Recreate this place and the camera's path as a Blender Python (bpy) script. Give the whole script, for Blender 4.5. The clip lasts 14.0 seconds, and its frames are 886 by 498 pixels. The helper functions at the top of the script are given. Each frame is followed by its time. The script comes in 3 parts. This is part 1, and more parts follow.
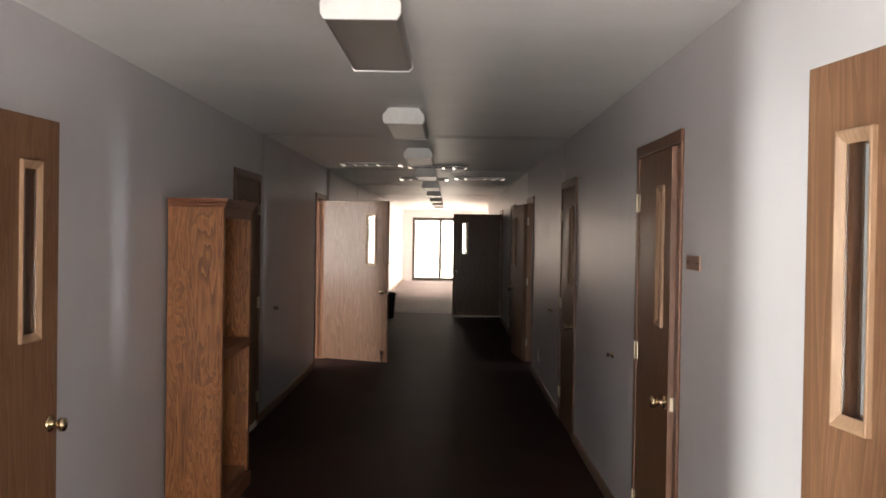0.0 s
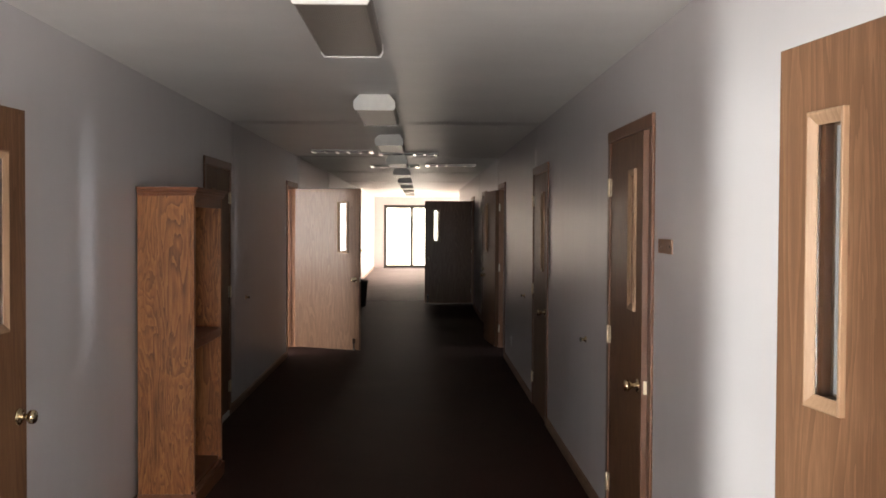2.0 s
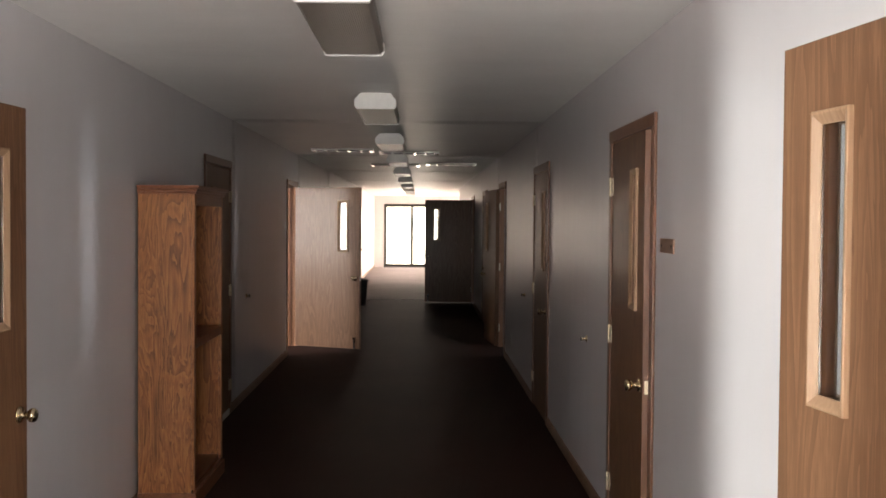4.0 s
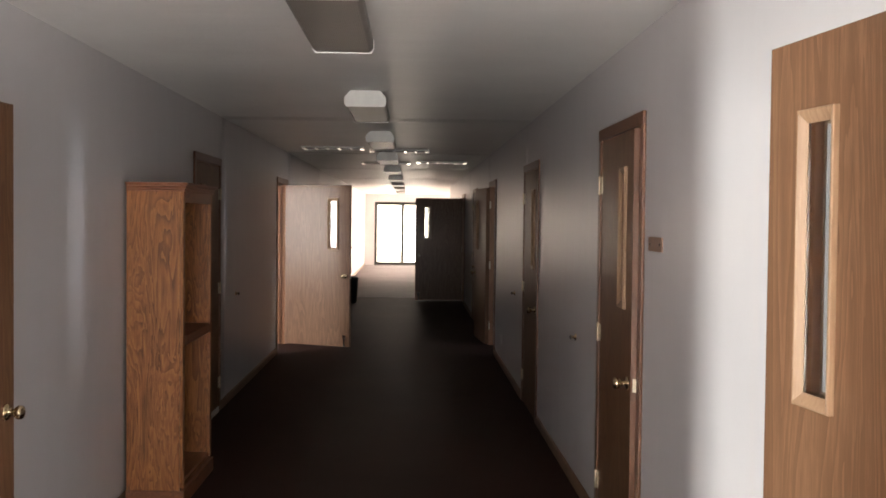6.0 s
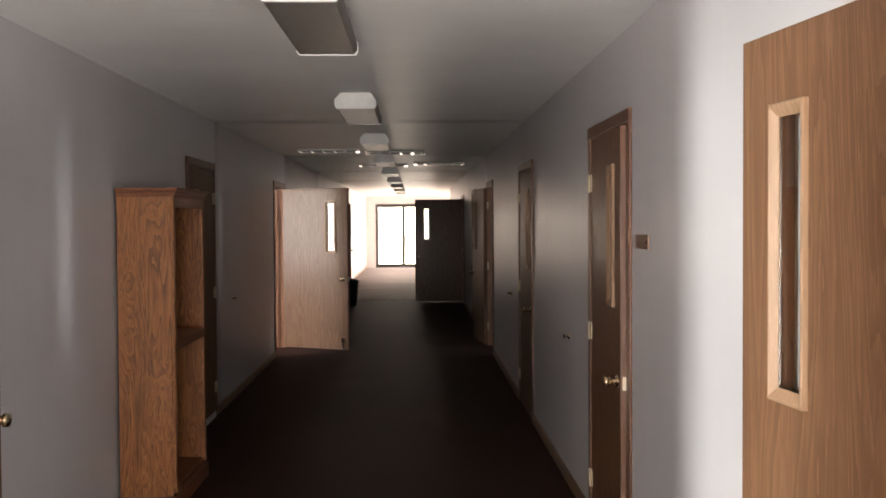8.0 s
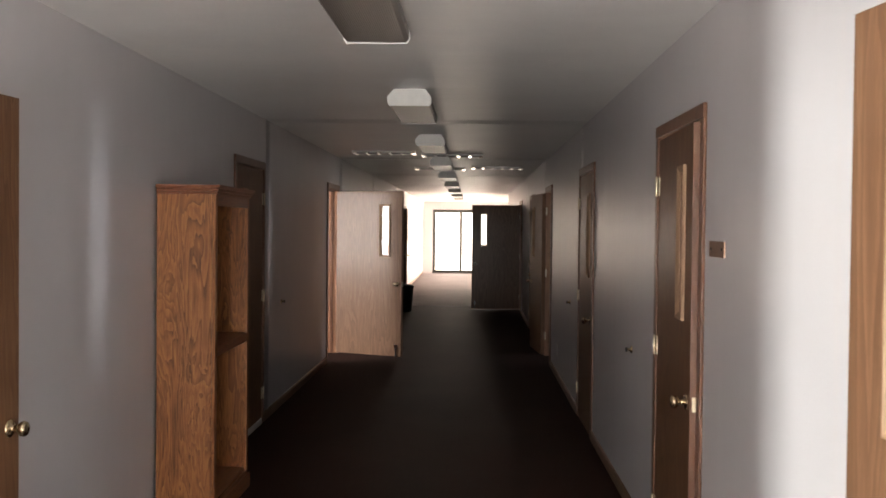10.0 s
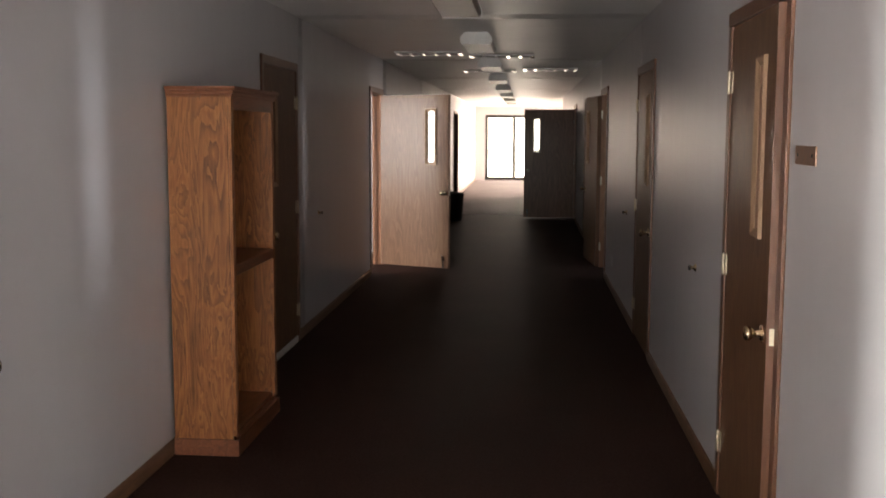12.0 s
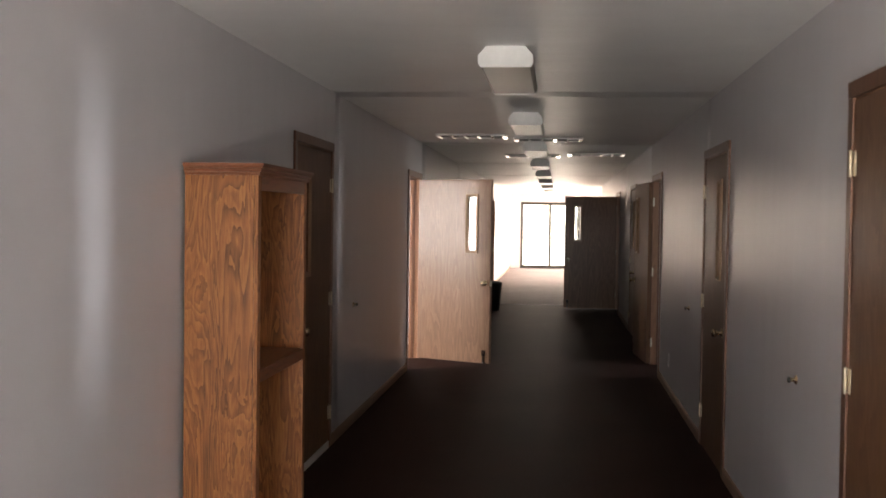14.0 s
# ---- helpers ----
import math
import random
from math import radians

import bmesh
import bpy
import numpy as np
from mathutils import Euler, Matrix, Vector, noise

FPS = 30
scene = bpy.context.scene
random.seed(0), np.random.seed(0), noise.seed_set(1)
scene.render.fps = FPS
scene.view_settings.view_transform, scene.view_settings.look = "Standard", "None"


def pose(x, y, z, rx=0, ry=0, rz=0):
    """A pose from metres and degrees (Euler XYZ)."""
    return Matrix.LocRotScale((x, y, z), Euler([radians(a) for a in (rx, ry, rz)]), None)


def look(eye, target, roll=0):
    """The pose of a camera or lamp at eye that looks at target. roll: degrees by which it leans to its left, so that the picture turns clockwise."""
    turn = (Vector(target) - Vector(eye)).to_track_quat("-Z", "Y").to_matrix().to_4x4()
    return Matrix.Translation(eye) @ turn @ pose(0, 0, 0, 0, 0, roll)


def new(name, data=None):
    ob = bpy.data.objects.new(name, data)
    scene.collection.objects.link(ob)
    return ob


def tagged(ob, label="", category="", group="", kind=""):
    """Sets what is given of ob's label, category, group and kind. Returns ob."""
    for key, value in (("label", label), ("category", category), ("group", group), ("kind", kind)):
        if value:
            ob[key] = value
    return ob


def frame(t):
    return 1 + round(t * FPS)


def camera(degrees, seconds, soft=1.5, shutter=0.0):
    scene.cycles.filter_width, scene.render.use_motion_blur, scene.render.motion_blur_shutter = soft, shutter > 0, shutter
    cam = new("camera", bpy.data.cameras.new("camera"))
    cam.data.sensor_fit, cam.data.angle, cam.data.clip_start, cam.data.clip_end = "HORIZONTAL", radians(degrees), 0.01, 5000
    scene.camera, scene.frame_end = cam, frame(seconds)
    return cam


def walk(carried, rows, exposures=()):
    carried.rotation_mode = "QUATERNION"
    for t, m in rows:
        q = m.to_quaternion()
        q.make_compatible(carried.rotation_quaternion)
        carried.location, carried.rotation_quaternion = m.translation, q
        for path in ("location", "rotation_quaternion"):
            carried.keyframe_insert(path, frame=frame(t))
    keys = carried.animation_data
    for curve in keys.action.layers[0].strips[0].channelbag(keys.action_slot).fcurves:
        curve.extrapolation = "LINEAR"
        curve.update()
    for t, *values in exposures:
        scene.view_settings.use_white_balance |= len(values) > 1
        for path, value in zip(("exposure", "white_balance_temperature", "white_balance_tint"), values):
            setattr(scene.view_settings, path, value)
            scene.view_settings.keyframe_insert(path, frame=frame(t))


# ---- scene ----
cam = camera(46.2, 14.0, soft=1.7, shutter=0.5)
PATH = [
    (0, (0.045, -0.097, 1.641), (0.033, 1.903, 1.612), 0.9),
    (0.5, (0.043, -0.099, 1.641), (0.031, 1.901, 1.612), 0.6),
    (1, (0.042, -0.096, 1.639), (0.043, 1.904, 1.604), 0.2),
    (1.5, (0.044, -0.089, 1.639), (0.073, 1.911, 1.593), 0.1),
    (2, (0.04, -0.083, 1.636), (0.083, 1.916, 1.583), 0.3),
    (2.5, (0.037, -0.075, 1.638), (0.083, 1.923, 1.575), 0.5),
    (3, (0.034, -0.077, 1.638), (0.076, 1.922, 1.581), 0.3),
    (5.5, (0.036, -0.073, 1.631), (0.085, 1.926, 1.577), 0.8),
    (6, (0.042, -0.077, 1.634), (0.103, 1.921, 1.576), 0.6),
    (6.5, (0.045, -0.082, 1.633), (0.114, 1.916, 1.574), 0.5),
    (7, (0.054, -0.082, 1.632), (0.126, 1.916, 1.573), 0.0),
    (9.5, (0.19, 0.106, 1.624), (0.173, 2.105, 1.577), 0.1),
    (10, (0.137, 0.277, 1.612), (0.08, 2.275, 1.569), 0.6),
    (10.5, (0.119, 0.457, 1.619), (0.16, 2.456, 1.588), 0.8),
    (11, (0.224, 0.649, 1.62), (0.183, 2.648, 1.593), 0.7),
    (11.5, (0.253, 0.74, 1.616), (0.061, 2.729, 1.52), -0.2),
    (12, (0.186, 0.859, 1.605), (0.026, 2.84, 1.382), 0.2),
    (12.5, (0.139, 1.011, 1.591), (0.077, 2.996, 1.349), -1.2),
    (13, (0.183, 1.253, 1.606), (0.04, 3.243, 1.466), -1.5),
    (13.5, (0.159, 1.401, 1.609), (-0.081, 3.384, 1.521), -0.5),
    (14, (0.007, 1.572, 1.602), (-0.213, 3.558, 1.544), 0.8),
]
walk(cam, [(t, look(eye, target, roll)) for t, eye, target, roll in PATH],
     [(0.0, -0.2), (7.0, -0.2), (10.0, -0.08), (11.0, -0.2), (12.0, -0.05), (12.5, 0.1), (13.0, 0.15), (14.0, 0.37)])
FAR_W, SIDE_W, LEFT0_W, LEFT3_W, RIGHT0_W, RIGHT1_W, RIGHT2_W, RIGHT3_W = 130, 1300, 720, 460, 200, 100, 90, 40
FILL_R_W, FILL_L_W, FILL_C_W = 230, 450, 1050

# ---- light ----
world = bpy.data.worlds.new("sky")
scene.world = world
world.use_nodes = True
_wn = world.node_tree
_sky = _wn.nodes.new("ShaderNodeTexSky")
_sky.sky_type = "NISHITA"
_sky.sun_disc = False
_sky.sun_elevation = radians(40)
_sky.sun_rotation = radians(200)
_wn.links.new(_sky.outputs["Color"], _wn.nodes["Background"].inputs["Color"])
_wn.nodes["Background"].inputs["Strength"].default_value = 0.1


def window_light(name, m, width, height, watts, colour, spread=180):
    """Daylight standing just outside a glazed opening."""
    data = bpy.data.lights.new(name, "AREA")
    data.shape, data.size, data.size_y = "RECTANGLE", width, height
    data.energy, data.color = watts, colour
    data.spread = radians(spread)
    ob = new(name, data)
    ob.matrix_world = m
    return ob


DAY = (1.0, 0.985, 0.97)
# far glass doors, far side glazing
window_light("daylight", look((-0.27, 36.35, 1.1), (-0.27, 0, 1.1)), 1.95, 2.2, FAR_W, (1.0, 0.83, 0.68))
window_light("daylight", look((5.75, 31.9, 1.25), (0, 31.9, 1.25)), 7.0, 1.9, SIDE_W, (1.0, 0.79, 0.62))
# classroom windows
window_light("daylight", look((-6.2, 2.0, 1.55), (0, 2.0, 1.55)), 0.8, 1.5, LEFT0_W, (0.965, 1.0, 0.95))
window_light("daylight", look((-6.2, 9.9, 1.55), (0, 12.6, 1.3)), 1.8, 1.5, LEFT3_W, (1.0, 0.96, 0.92))
# next two added at unseen windows, to throw pale strips on the left wall
window_light("daylight", look((5.75, 4.3, 1.58), (0, 4.3, 1.58)), 0.4, 0.9, RIGHT0_W, (0.88, 0.94, 1.0))
window_light("daylight", look((5.75, 7.62, 1.6), (0, 7.62, 1.6)), 0.3, 1.4, RIGHT2_W, (0.88, 0.94, 1.0))
window_light("daylight", look((5.75, 12.9, 1.58), (0, 12.9, 1.2)), 1.2, 1.45, RIGHT3_W, (0.8, 0.9, 1.0))
# general fill added at an unseen window, for the near left wall
window_light("daylight", look((5.75, -4.2, 1.6), (0, -4.2, 1.6)), 2.7, 1.5, RIGHT1_W, (0.98, 0.98, 1.0))
# added fill at unseen lobby windows behind the start, either side of the axis
window_light("daylight", look((3.85, -7.25, 0.7), (3.85, 0, 2.9)), 1.9, 1.1, FILL_R_W, (1.0, 0.94, 0.88))
window_light("daylight", look((-4.4, -7.25, 0.7), (-4.4, 0, 2.9)), 2.0, 1.1, FILL_L_W, (1.0, 0.94, 0.88))

# added up-tilted fill behind the start, at an unseen entrance, brightens the ceiling
window_light("daylight", look((-0.27, -3.75, 0.12), (-0.27, -2.75, 3.9)), 1.9, 1.0, FILL_C_W, (1.0, 0.95, 0.9))

# ---- materials ----


def material(name):
    m = bpy.data.materials.new(name)
    m.use_nodes = True
    t = m.node_tree
    return m, t, t.nodes["Principled BSDF"]


def node(t, kind, **inputs):
    n = t.nodes.new(kind)
    for key, value in inputs.items():
        n.inputs[key].default_value = value
    return n


def coords(t, scale, turn=(0, 0, 0)):
    c = t.nodes.new("ShaderNodeTexCoord")
    mp = t.nodes.new("ShaderNodeMapping")
    mp.inputs["Scale"].default_value = scale
    mp.inputs["Rotation"].default_value = turn
    t.links.new(c.outputs["Object"], mp.inputs["Vector"])
    return mp.outputs["Vector"]


def ramp(t, source, stops):
    r = t.nodes.new("ShaderNodeValToRGB")
    while len(r.color_ramp.elements) < len(stops):
        r.color_ramp.elements.new(0.5)
    for e, (p, c) in zip(r.color_ramp.elements, stops):
        e.position, e.color = p, (*c, 1)
    t.links.new(source, r.inputs["Fac"])
    return r.outputs["Color"]


def bump(t, source, bsdf, strength, distance):
    b = node(t, "ShaderNodeBump", Strength=strength, Distance=distance)
    t.links.new(source, b.inputs["Height"])
    t.links.new(b.outputs["Normal"], bsdf.inputs["Normal"])


def paint(name, base, rough, grain=90.0, depth=0.0015, spots=0.04, specular=0.5, wave=(2.0, 2.0, 2.0), swell=0.0):
    """Rolled emulsion: faint stipple, soft blotches of wear."""
    m, t, b = material(name)
    v = coords(t, (1, 1, 1))
    big = node(t, "ShaderNodeTexNoise", Scale=1.3, Detail=5.0, Roughness=0.6)
    fine = node(t, "ShaderNodeTexNoise", Scale=grain, Detail=3.0)
    for n in (big, fine):
        t.links.new(v, n.inputs["Vector"])
    lo = tuple(c * (1 - spots) for c in base)
    hi = tuple(min(1, c * (1 + spots)) for c in base)
    t.links.new(ramp(t, big.outputs["Fac"], ((0.3, lo), (0.7, hi))), b.inputs["Base Color"])
    rr = t.nodes.new("ShaderNodeMapRange")
    rr.inputs["To Min"].default_value, rr.inputs["To Max"].default_value = rough - 0.06, rough + 0.08
    t.links.new(big.outputs["Fac"], rr.inputs["Value"])
    t.links.new(rr.outputs["Result"], b.inputs["Roughness"])
    b.inputs["Specular IOR Level"].default_value = specular
    bump(t, fine.outputs["Fac"], b, 0.35, depth)
    if swell:
        roll = node(t, "ShaderNodeTexNoise", Scale=1.0, Detail=1.5, Roughness=0.45)
        t.links.new(coords(t, wave), roll.inputs["Vector"])
        under = node(t, "ShaderNodeBump", Strength=1.0, Distance=swell)
        t.links.new(roll.outputs["Fac"], under.inputs["Height"])
        t.links.new(under.outputs["Normal"], b.inputs["Normal"].links[0].from_node.inputs["Normal"])
    return m


def wood(name, light, mid, dark, rough=0.35, rings=5.0, axis="Z", seed=0.0, coat=0.0, figured=0.45, specular=0.5, stretch=0.11):
    """Flat-sawn oak: cathedral figure, long pores, faint boards."""
    m, t, b = material(name)
    long = {"Z": (1, 1, stretch), "Y": (1, stretch, 1), "X": (stretch, 1, 1)}[axis]
    c = t.nodes.new("ShaderNodeTexCoord")
    info = t.nodes.new("ShaderNodeObjectInfo")
    shift = t.nodes.new("ShaderNodeVectorMath")
    shift.operation = "ADD"
    far = t.nodes.new("ShaderNodeVectorMath")
    far.operation = "SCALE"
    comb = t.nodes.new("ShaderNodeCombineXYZ")
    for k in ("X", "Y", "Z"):
        t.links.new(info.outputs["Random"], comb.inputs[k])
    far.inputs["Scale"].default_value = 3.0 + seed
    t.links.new(comb.outputs["Vector"], far.inputs[0])
    t.links.new(c.outputs["Object"], shift.inputs[0])
    t.links.new(far.outputs["Vector"], shift.inputs[1])
    mp = t.nodes.new("ShaderNodeMapping")
    mp.inputs["Scale"].default_value = long
    t.links.new(shift.outputs["Vector"], mp.inputs["Vector"])
    figure = node(t, "ShaderNodeTexNoise", Scale=rings, Detail=4.0, Roughness=0.5, Distortion=0.9)
    t.links.new(mp.outputs["Vector"], figure.inputs["Vector"])
    mul = t.nodes.new("ShaderNodeMath")
    mul.operation = "MULTIPLY"
    mul.inputs[1].default_value = 15.0
    t.links.new(figure.outputs["Fac"], mul.inputs[0])
    saw = t.nodes.new("ShaderNodeMath")
    saw.operation = "FRACT"
    t.links.new(mul.outputs["Value"], saw.inputs[0])
    pores = node(t, "ShaderNodeTexNoise", Scale=220.0, Detail=2.0, Roughness=0.7)
    mp2 = t.nodes.new("ShaderNodeMapping")
    mp2.inputs["Scale"].default_value = tuple(0.06 if s < 1 else 1 for s in long)
    t.links.new(shift.outputs["Vector"], mp2.inputs["Vector"])
    t.links.new(mp2.outputs["Vector"], pores.inputs["Vector"])
    # the figure comes and goes over the board
    gate = node(t, "ShaderNodeTexNoise", Scale=7.0, Detail=3.0, Roughness=0.6)
    t.links.new(mp.outputs["Vector"], gate.inputs["Vector"])
    peak = t.nodes.new("ShaderNodeMath")
    peak.operation = "POWER"
    peak.inputs[1].default_value = 1.8
    t.links.new(saw.outputs["Value"], peak.inputs[0])
    shown = t.nodes.new("ShaderNodeMath")
    shown.operation = "MULTIPLY"
    t.links.new(peak.outputs["Value"], shown.inputs[0])
    t.links.new(gate.outputs["Fac"], shown.inputs[1])
    streak = node(t, "ShaderNodeTexNoise", Scale=75.0, Detail=4.0, Roughness=0.75)
    t.links.new(mp2.outputs["Vector"], streak.inputs["Vector"])
    both = t.nodes.new("ShaderNodeMath")
    both.operation = "MULTIPLY_ADD"
    both.inputs[1].default_value = 0.45
    t.links.new(streak.outputs["Fac"], both.inputs[0])
    low = t.nodes.new("ShaderNodeMath")
    low.operation = "MULTIPLY"
    low.inputs[1].default_value = 0.35
    t.links.new(pores.outputs["Fac"], low.inputs[0])
    t.links.new(low.outputs["Value"], both.inputs[2])
    add = t.nodes.new("ShaderNodeMath")
    add.operation = "MULTIPLY_ADD"
    add.inputs[1].default_value = figured
    t.links.new(shown.outputs["Value"], add.inputs[0])
    t.links.new(both.outputs["Value"], add.inputs[2])
    col = ramp(t, add.outputs["Value"], ((0.3, light), (0.48, mid), (0.78, dark)))
    t.links.new(col, b.inputs["Base Color"])
    b.inputs["Roughness"].default_value = rough
    b.inputs["Specular IOR Level"].default_value = specular
    b.inputs["Coat Weight"].default_value = coat
    b.inputs["Coat Roughness"].default_value = 0.2
    bump(t, both.outputs["Value"], b, 0.3, 0.0012)
    return m


def metal(name, base, rough):
    m, t, b = material(name)
    b.inputs["Metallic"].default_value = 1.0
    v = coords(t, (1, 1, 1))
    n = node(t, "ShaderNodeTexNoise", Scale=35.0, Detail=4.0)
    t.links.new(v, n.inputs["Vector"])
    t.links.new(ramp(t, n.outputs["Fac"], ((0.3, tuple(c * 0.8 for c in base)), (0.65, base))), b.inputs["Base Color"])
    rr = t.nodes.new("ShaderNodeMapRange")
    rr.inputs["To Min"].default_value, rr.inputs["To Max"].default_value = rough * 0.7, rough * 1.4
    t.links.new(n.outputs["Fac"], rr.inputs["Value"])
    t.links.new(rr.outputs["Result"], b.inputs["Roughness"])
    return m


def plain(name, base, rough, specular=0.5):
    m, t, b = material(name)
    v = coords(t, (1, 1, 1))
    n = node(t, "ShaderNodeTexNoise", Scale=14.0, Detail=6.0, Roughness=0.65)
    t.links.new(v, n.inputs["Vector"])
    t.links.new(ramp(t, n.outputs["Fac"], ((0.3, tuple(c * 0.88 for c in base)), (0.7, base))), b.inputs["Base Color"])
    b.inputs["Roughness"].default_value = rough
    b.inputs["Specular IOR Level"].default_value = specular
    return m


def carpet_material(name, low, high):
    m, t, b = material(name)
    v = coords(t, (1, 1, 1))
    loops = node(t, "ShaderNodeTexVoronoi", Scale=160.0)
    wear = node(t, "ShaderNodeTexNoise", Scale=0.9, Detail=6.0, Roughness=0.65)
    fleck = node(t, "ShaderNodeTexNoise", Scale=70.0, Detail=3.0)
    for n in (loops, wear, fleck):
        t.links.new(v, n.inputs["Vector"])
    a = ramp(t, fleck.outputs["Fac"], ((0.3, low), (0.7, high)))
    w = ramp(t, wear.outputs["Fac"], ((0.3, (0.72, 0.72, 0.72)), (0.7, (1, 1, 1))))
    mix = t.nodes.new("ShaderNodeMix")
    mix.data_type, mix.blend_type = "RGBA", "MULTIPLY"
    mix.inputs["Factor"].default_value = 1.0
    t.links.new(a, mix.inputs["A"])
    t.links.new(w, mix.inputs["B"])
    t.links.new(mix.outputs["Result"], b.inputs["Base Color"])
    b.inputs["Roughness"].default_value = 0.66
    b.inputs["Specular IOR Level"].default_value = 0.03
    bump(t, loops.outputs["Distance"], b, 0.35, 0.003)
    return m


def glass_material(name, tint):
    m, t, b = material(name)
    b.inputs["Base Color"].default_value = (*tint, 1)
    b.inputs["Roughness"].default_value = 0.02
    b.inputs["IOR"].default_value = 1.45
    b.inputs["Transmission Weight"].default_value = 1.0
    return m


WALL = paint("wall_paint", (0.555, 0.527, 0.537), 0.32, spots=0.03, specular=0.36, wave=(4.2, 4.2, 1.0), swell=0.0075)
CEIL = paint("ceiling_paint", (0.82, 0.80, 0.775), 0.42, grain=60.0, depth=0.003, spots=0.05, wave=(0.9, 5.0, 1.0), swell=0.008)
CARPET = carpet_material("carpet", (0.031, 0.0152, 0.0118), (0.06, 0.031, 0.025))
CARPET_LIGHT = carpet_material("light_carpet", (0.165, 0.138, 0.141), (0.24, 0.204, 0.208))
DOOR = wood("door_oak", (0.186, 0.096, 0.051), (0.136, 0.066, 0.033), (0.103, 0.047, 0.023), 0.5, rings=4.5, figured=0.58, coat=0.13, specular=0.2)
TRIM = wood("trim_oak", (0.16, 0.066, 0.031), (0.125, 0.05, 0.023), (0.08, 0.031, 0.014), 0.38, rings=3.0)
TRIM_Y = wood("trim_oak_along", (0.19, 0.098, 0.048), (0.15, 0.075, 0.036), (0.10, 0.046, 0.022), 0.45, rings=3.0, axis="Y")
PALE = wood("vision_oak", (0.31, 0.195, 0.118), (0.262, 0.158, 0.093), (0.2, 0.113, 0.064), 0.5, rings=2.5, specular=0.3)
JAMB = wood("jamb_oak", (0.33, 0.16, 0.083), (0.27, 0.127, 0.065), (0.19, 0.083, 0.041), 0.45, rings=3.0)
CASE = wood("bookcase_oak", (0.35, 0.145, 0.046), (0.245, 0.09, 0.028), (0.105, 0.035, 0.0115), 0.45, rings=8.0, figured=0.64, specular=0.3, stretch=0.15)
CASE_Y = wood("bookcase_oak_along", (0.225, 0.076, 0.03), (0.165, 0.052, 0.02), (0.09, 0.027, 0.0105), 0.4, rings=4.0, axis="Y")
BRASS = metal("brass", (0.66, 0.53, 0.34), 0.25)
IVORY = metal("pale_brass", (0.80, 0.71, 0.54), 0.5)
CHROME = metal("polished_steel", (0.78, 0.77, 0.75), 0.06)
BRONZE = metal("bronze_plate", (0.50, 0.32, 0.23), 0.42)
STEEL_DARK = metal("dark_anodised_frame", (0.09, 0.085, 0.08), 0.4)
WHITE_METAL = plain("white_enamel", (0.8, 0.79, 0.76), 0.35)
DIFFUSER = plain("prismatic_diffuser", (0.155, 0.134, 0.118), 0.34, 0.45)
DARK = plain("dark_void", (0.02, 0.019, 0.018), 0.6)
BLACK = plain("black_plastic", (0.02, 0.02, 0.022), 0.4)
RUBBER = plain("rubber", (0.05, 0.045, 0.04), 0.7)
VINYL = plain("white_vinyl", (0.7, 0.7, 0.68), 0.5)
GRILLE = plain("grey_enamel", (0.6, 0.58, 0.55), 0.4)
BOUNCE = plain("bounce_floor", (0.68, 0.64, 0.59), 0.3)
GLASS = glass_material("glass", (0.93, 0.96, 0.95))
DOOR_GLASS = glass_material("grey_door_glass", (0.64, 0.67, 0.67))

# ---- mesh helpers ----


def box(bm, x0, x1, y0, y1, z0, z1):
    v = [bm.verts.new((x, y, z)) for x in (x0, x1) for y in (y0, y1) for z in (z0, z1)]
    for q in ((0, 1, 3, 2), (4, 6, 7, 5), (0, 4, 5, 1), (2, 3, 7, 6), (0, 2, 6, 4), (1, 5, 7, 3)):
        bm.faces.new([v[i] for i in q])
    return v


def bevel(bm, width, segments=2):
    bmesh.ops.bevel(bm, geom=list(bm.edges), offset=width, segments=segments, profile=0.5, affect="EDGES")
    return bm


def board(x0, x1, y0, y1, z0, z1, edge=0.002, segments=2):
    bm = bmesh.new()
    box(bm, x0, x1, y0, y1, z0, z1)
    bmesh.ops.recalc_face_normals(bm, faces=bm.faces)
    return bevel(bm, edge, segments) if edge else bm


def prism(outline, length, axis="y"):
    """An outline in two coordinates, drawn out along the third."""
    bm = bmesh.new()
    put = {"y": lambda a, b, c: (a, c, b), "x": lambda a, b, c: (c, a, b), "z": lambda a, b, c: (a, b, c)}[axis]
    ends = [[bm.verts.new(put(a, b, c)) for a, b in outline] for c in length]
    n = len(outline)
    bm.faces.new(ends[0])
    bm.faces.new(list(reversed(ends[1])))
    for i in range(n):
        j = (i + 1) % n
        bm.faces.new((ends[0][i], ends[1][i], ends[1][j], ends[0][j]))
    bmesh.ops.recalc_face_normals(bm, faces=bm.faces)
    return bm


def lathe(profile, steps=20):
    """Radius and height pairs turned about z."""
    bm = bmesh.new()
    rings = [[bm.verts.new((r * math.cos(2 * math.pi * k / steps), r * math.sin(2 * math.pi * k / steps), z)) for k in range(steps)] for r, z in profile]
    for a, b in zip(rings, rings[1:]):
        for k in range(steps):
            bm.faces.new((a[k], a[(k + 1) % steps], b[(k + 1) % steps], b[k]))
    bm.faces.new(rings[0])
    bm.faces.new(list(reversed(rings[-1])))
    bmesh.ops.recalc_face_normals(bm, faces=bm.faces)
    for f in bm.faces:
        f.smooth = True
    return bm


def turned(bm, m):
    bmesh.ops.transform(bm, matrix=m, verts=bm.verts)
    return bm


def joined(*bms):
    out = bmesh.new()
    for b in bms:
        me = bpy.data.meshes.new("tmp")
        b.to_mesh(me)
        out.from_mesh(me)
        bpy.data.meshes.remove(me)
        b.free()
    return out


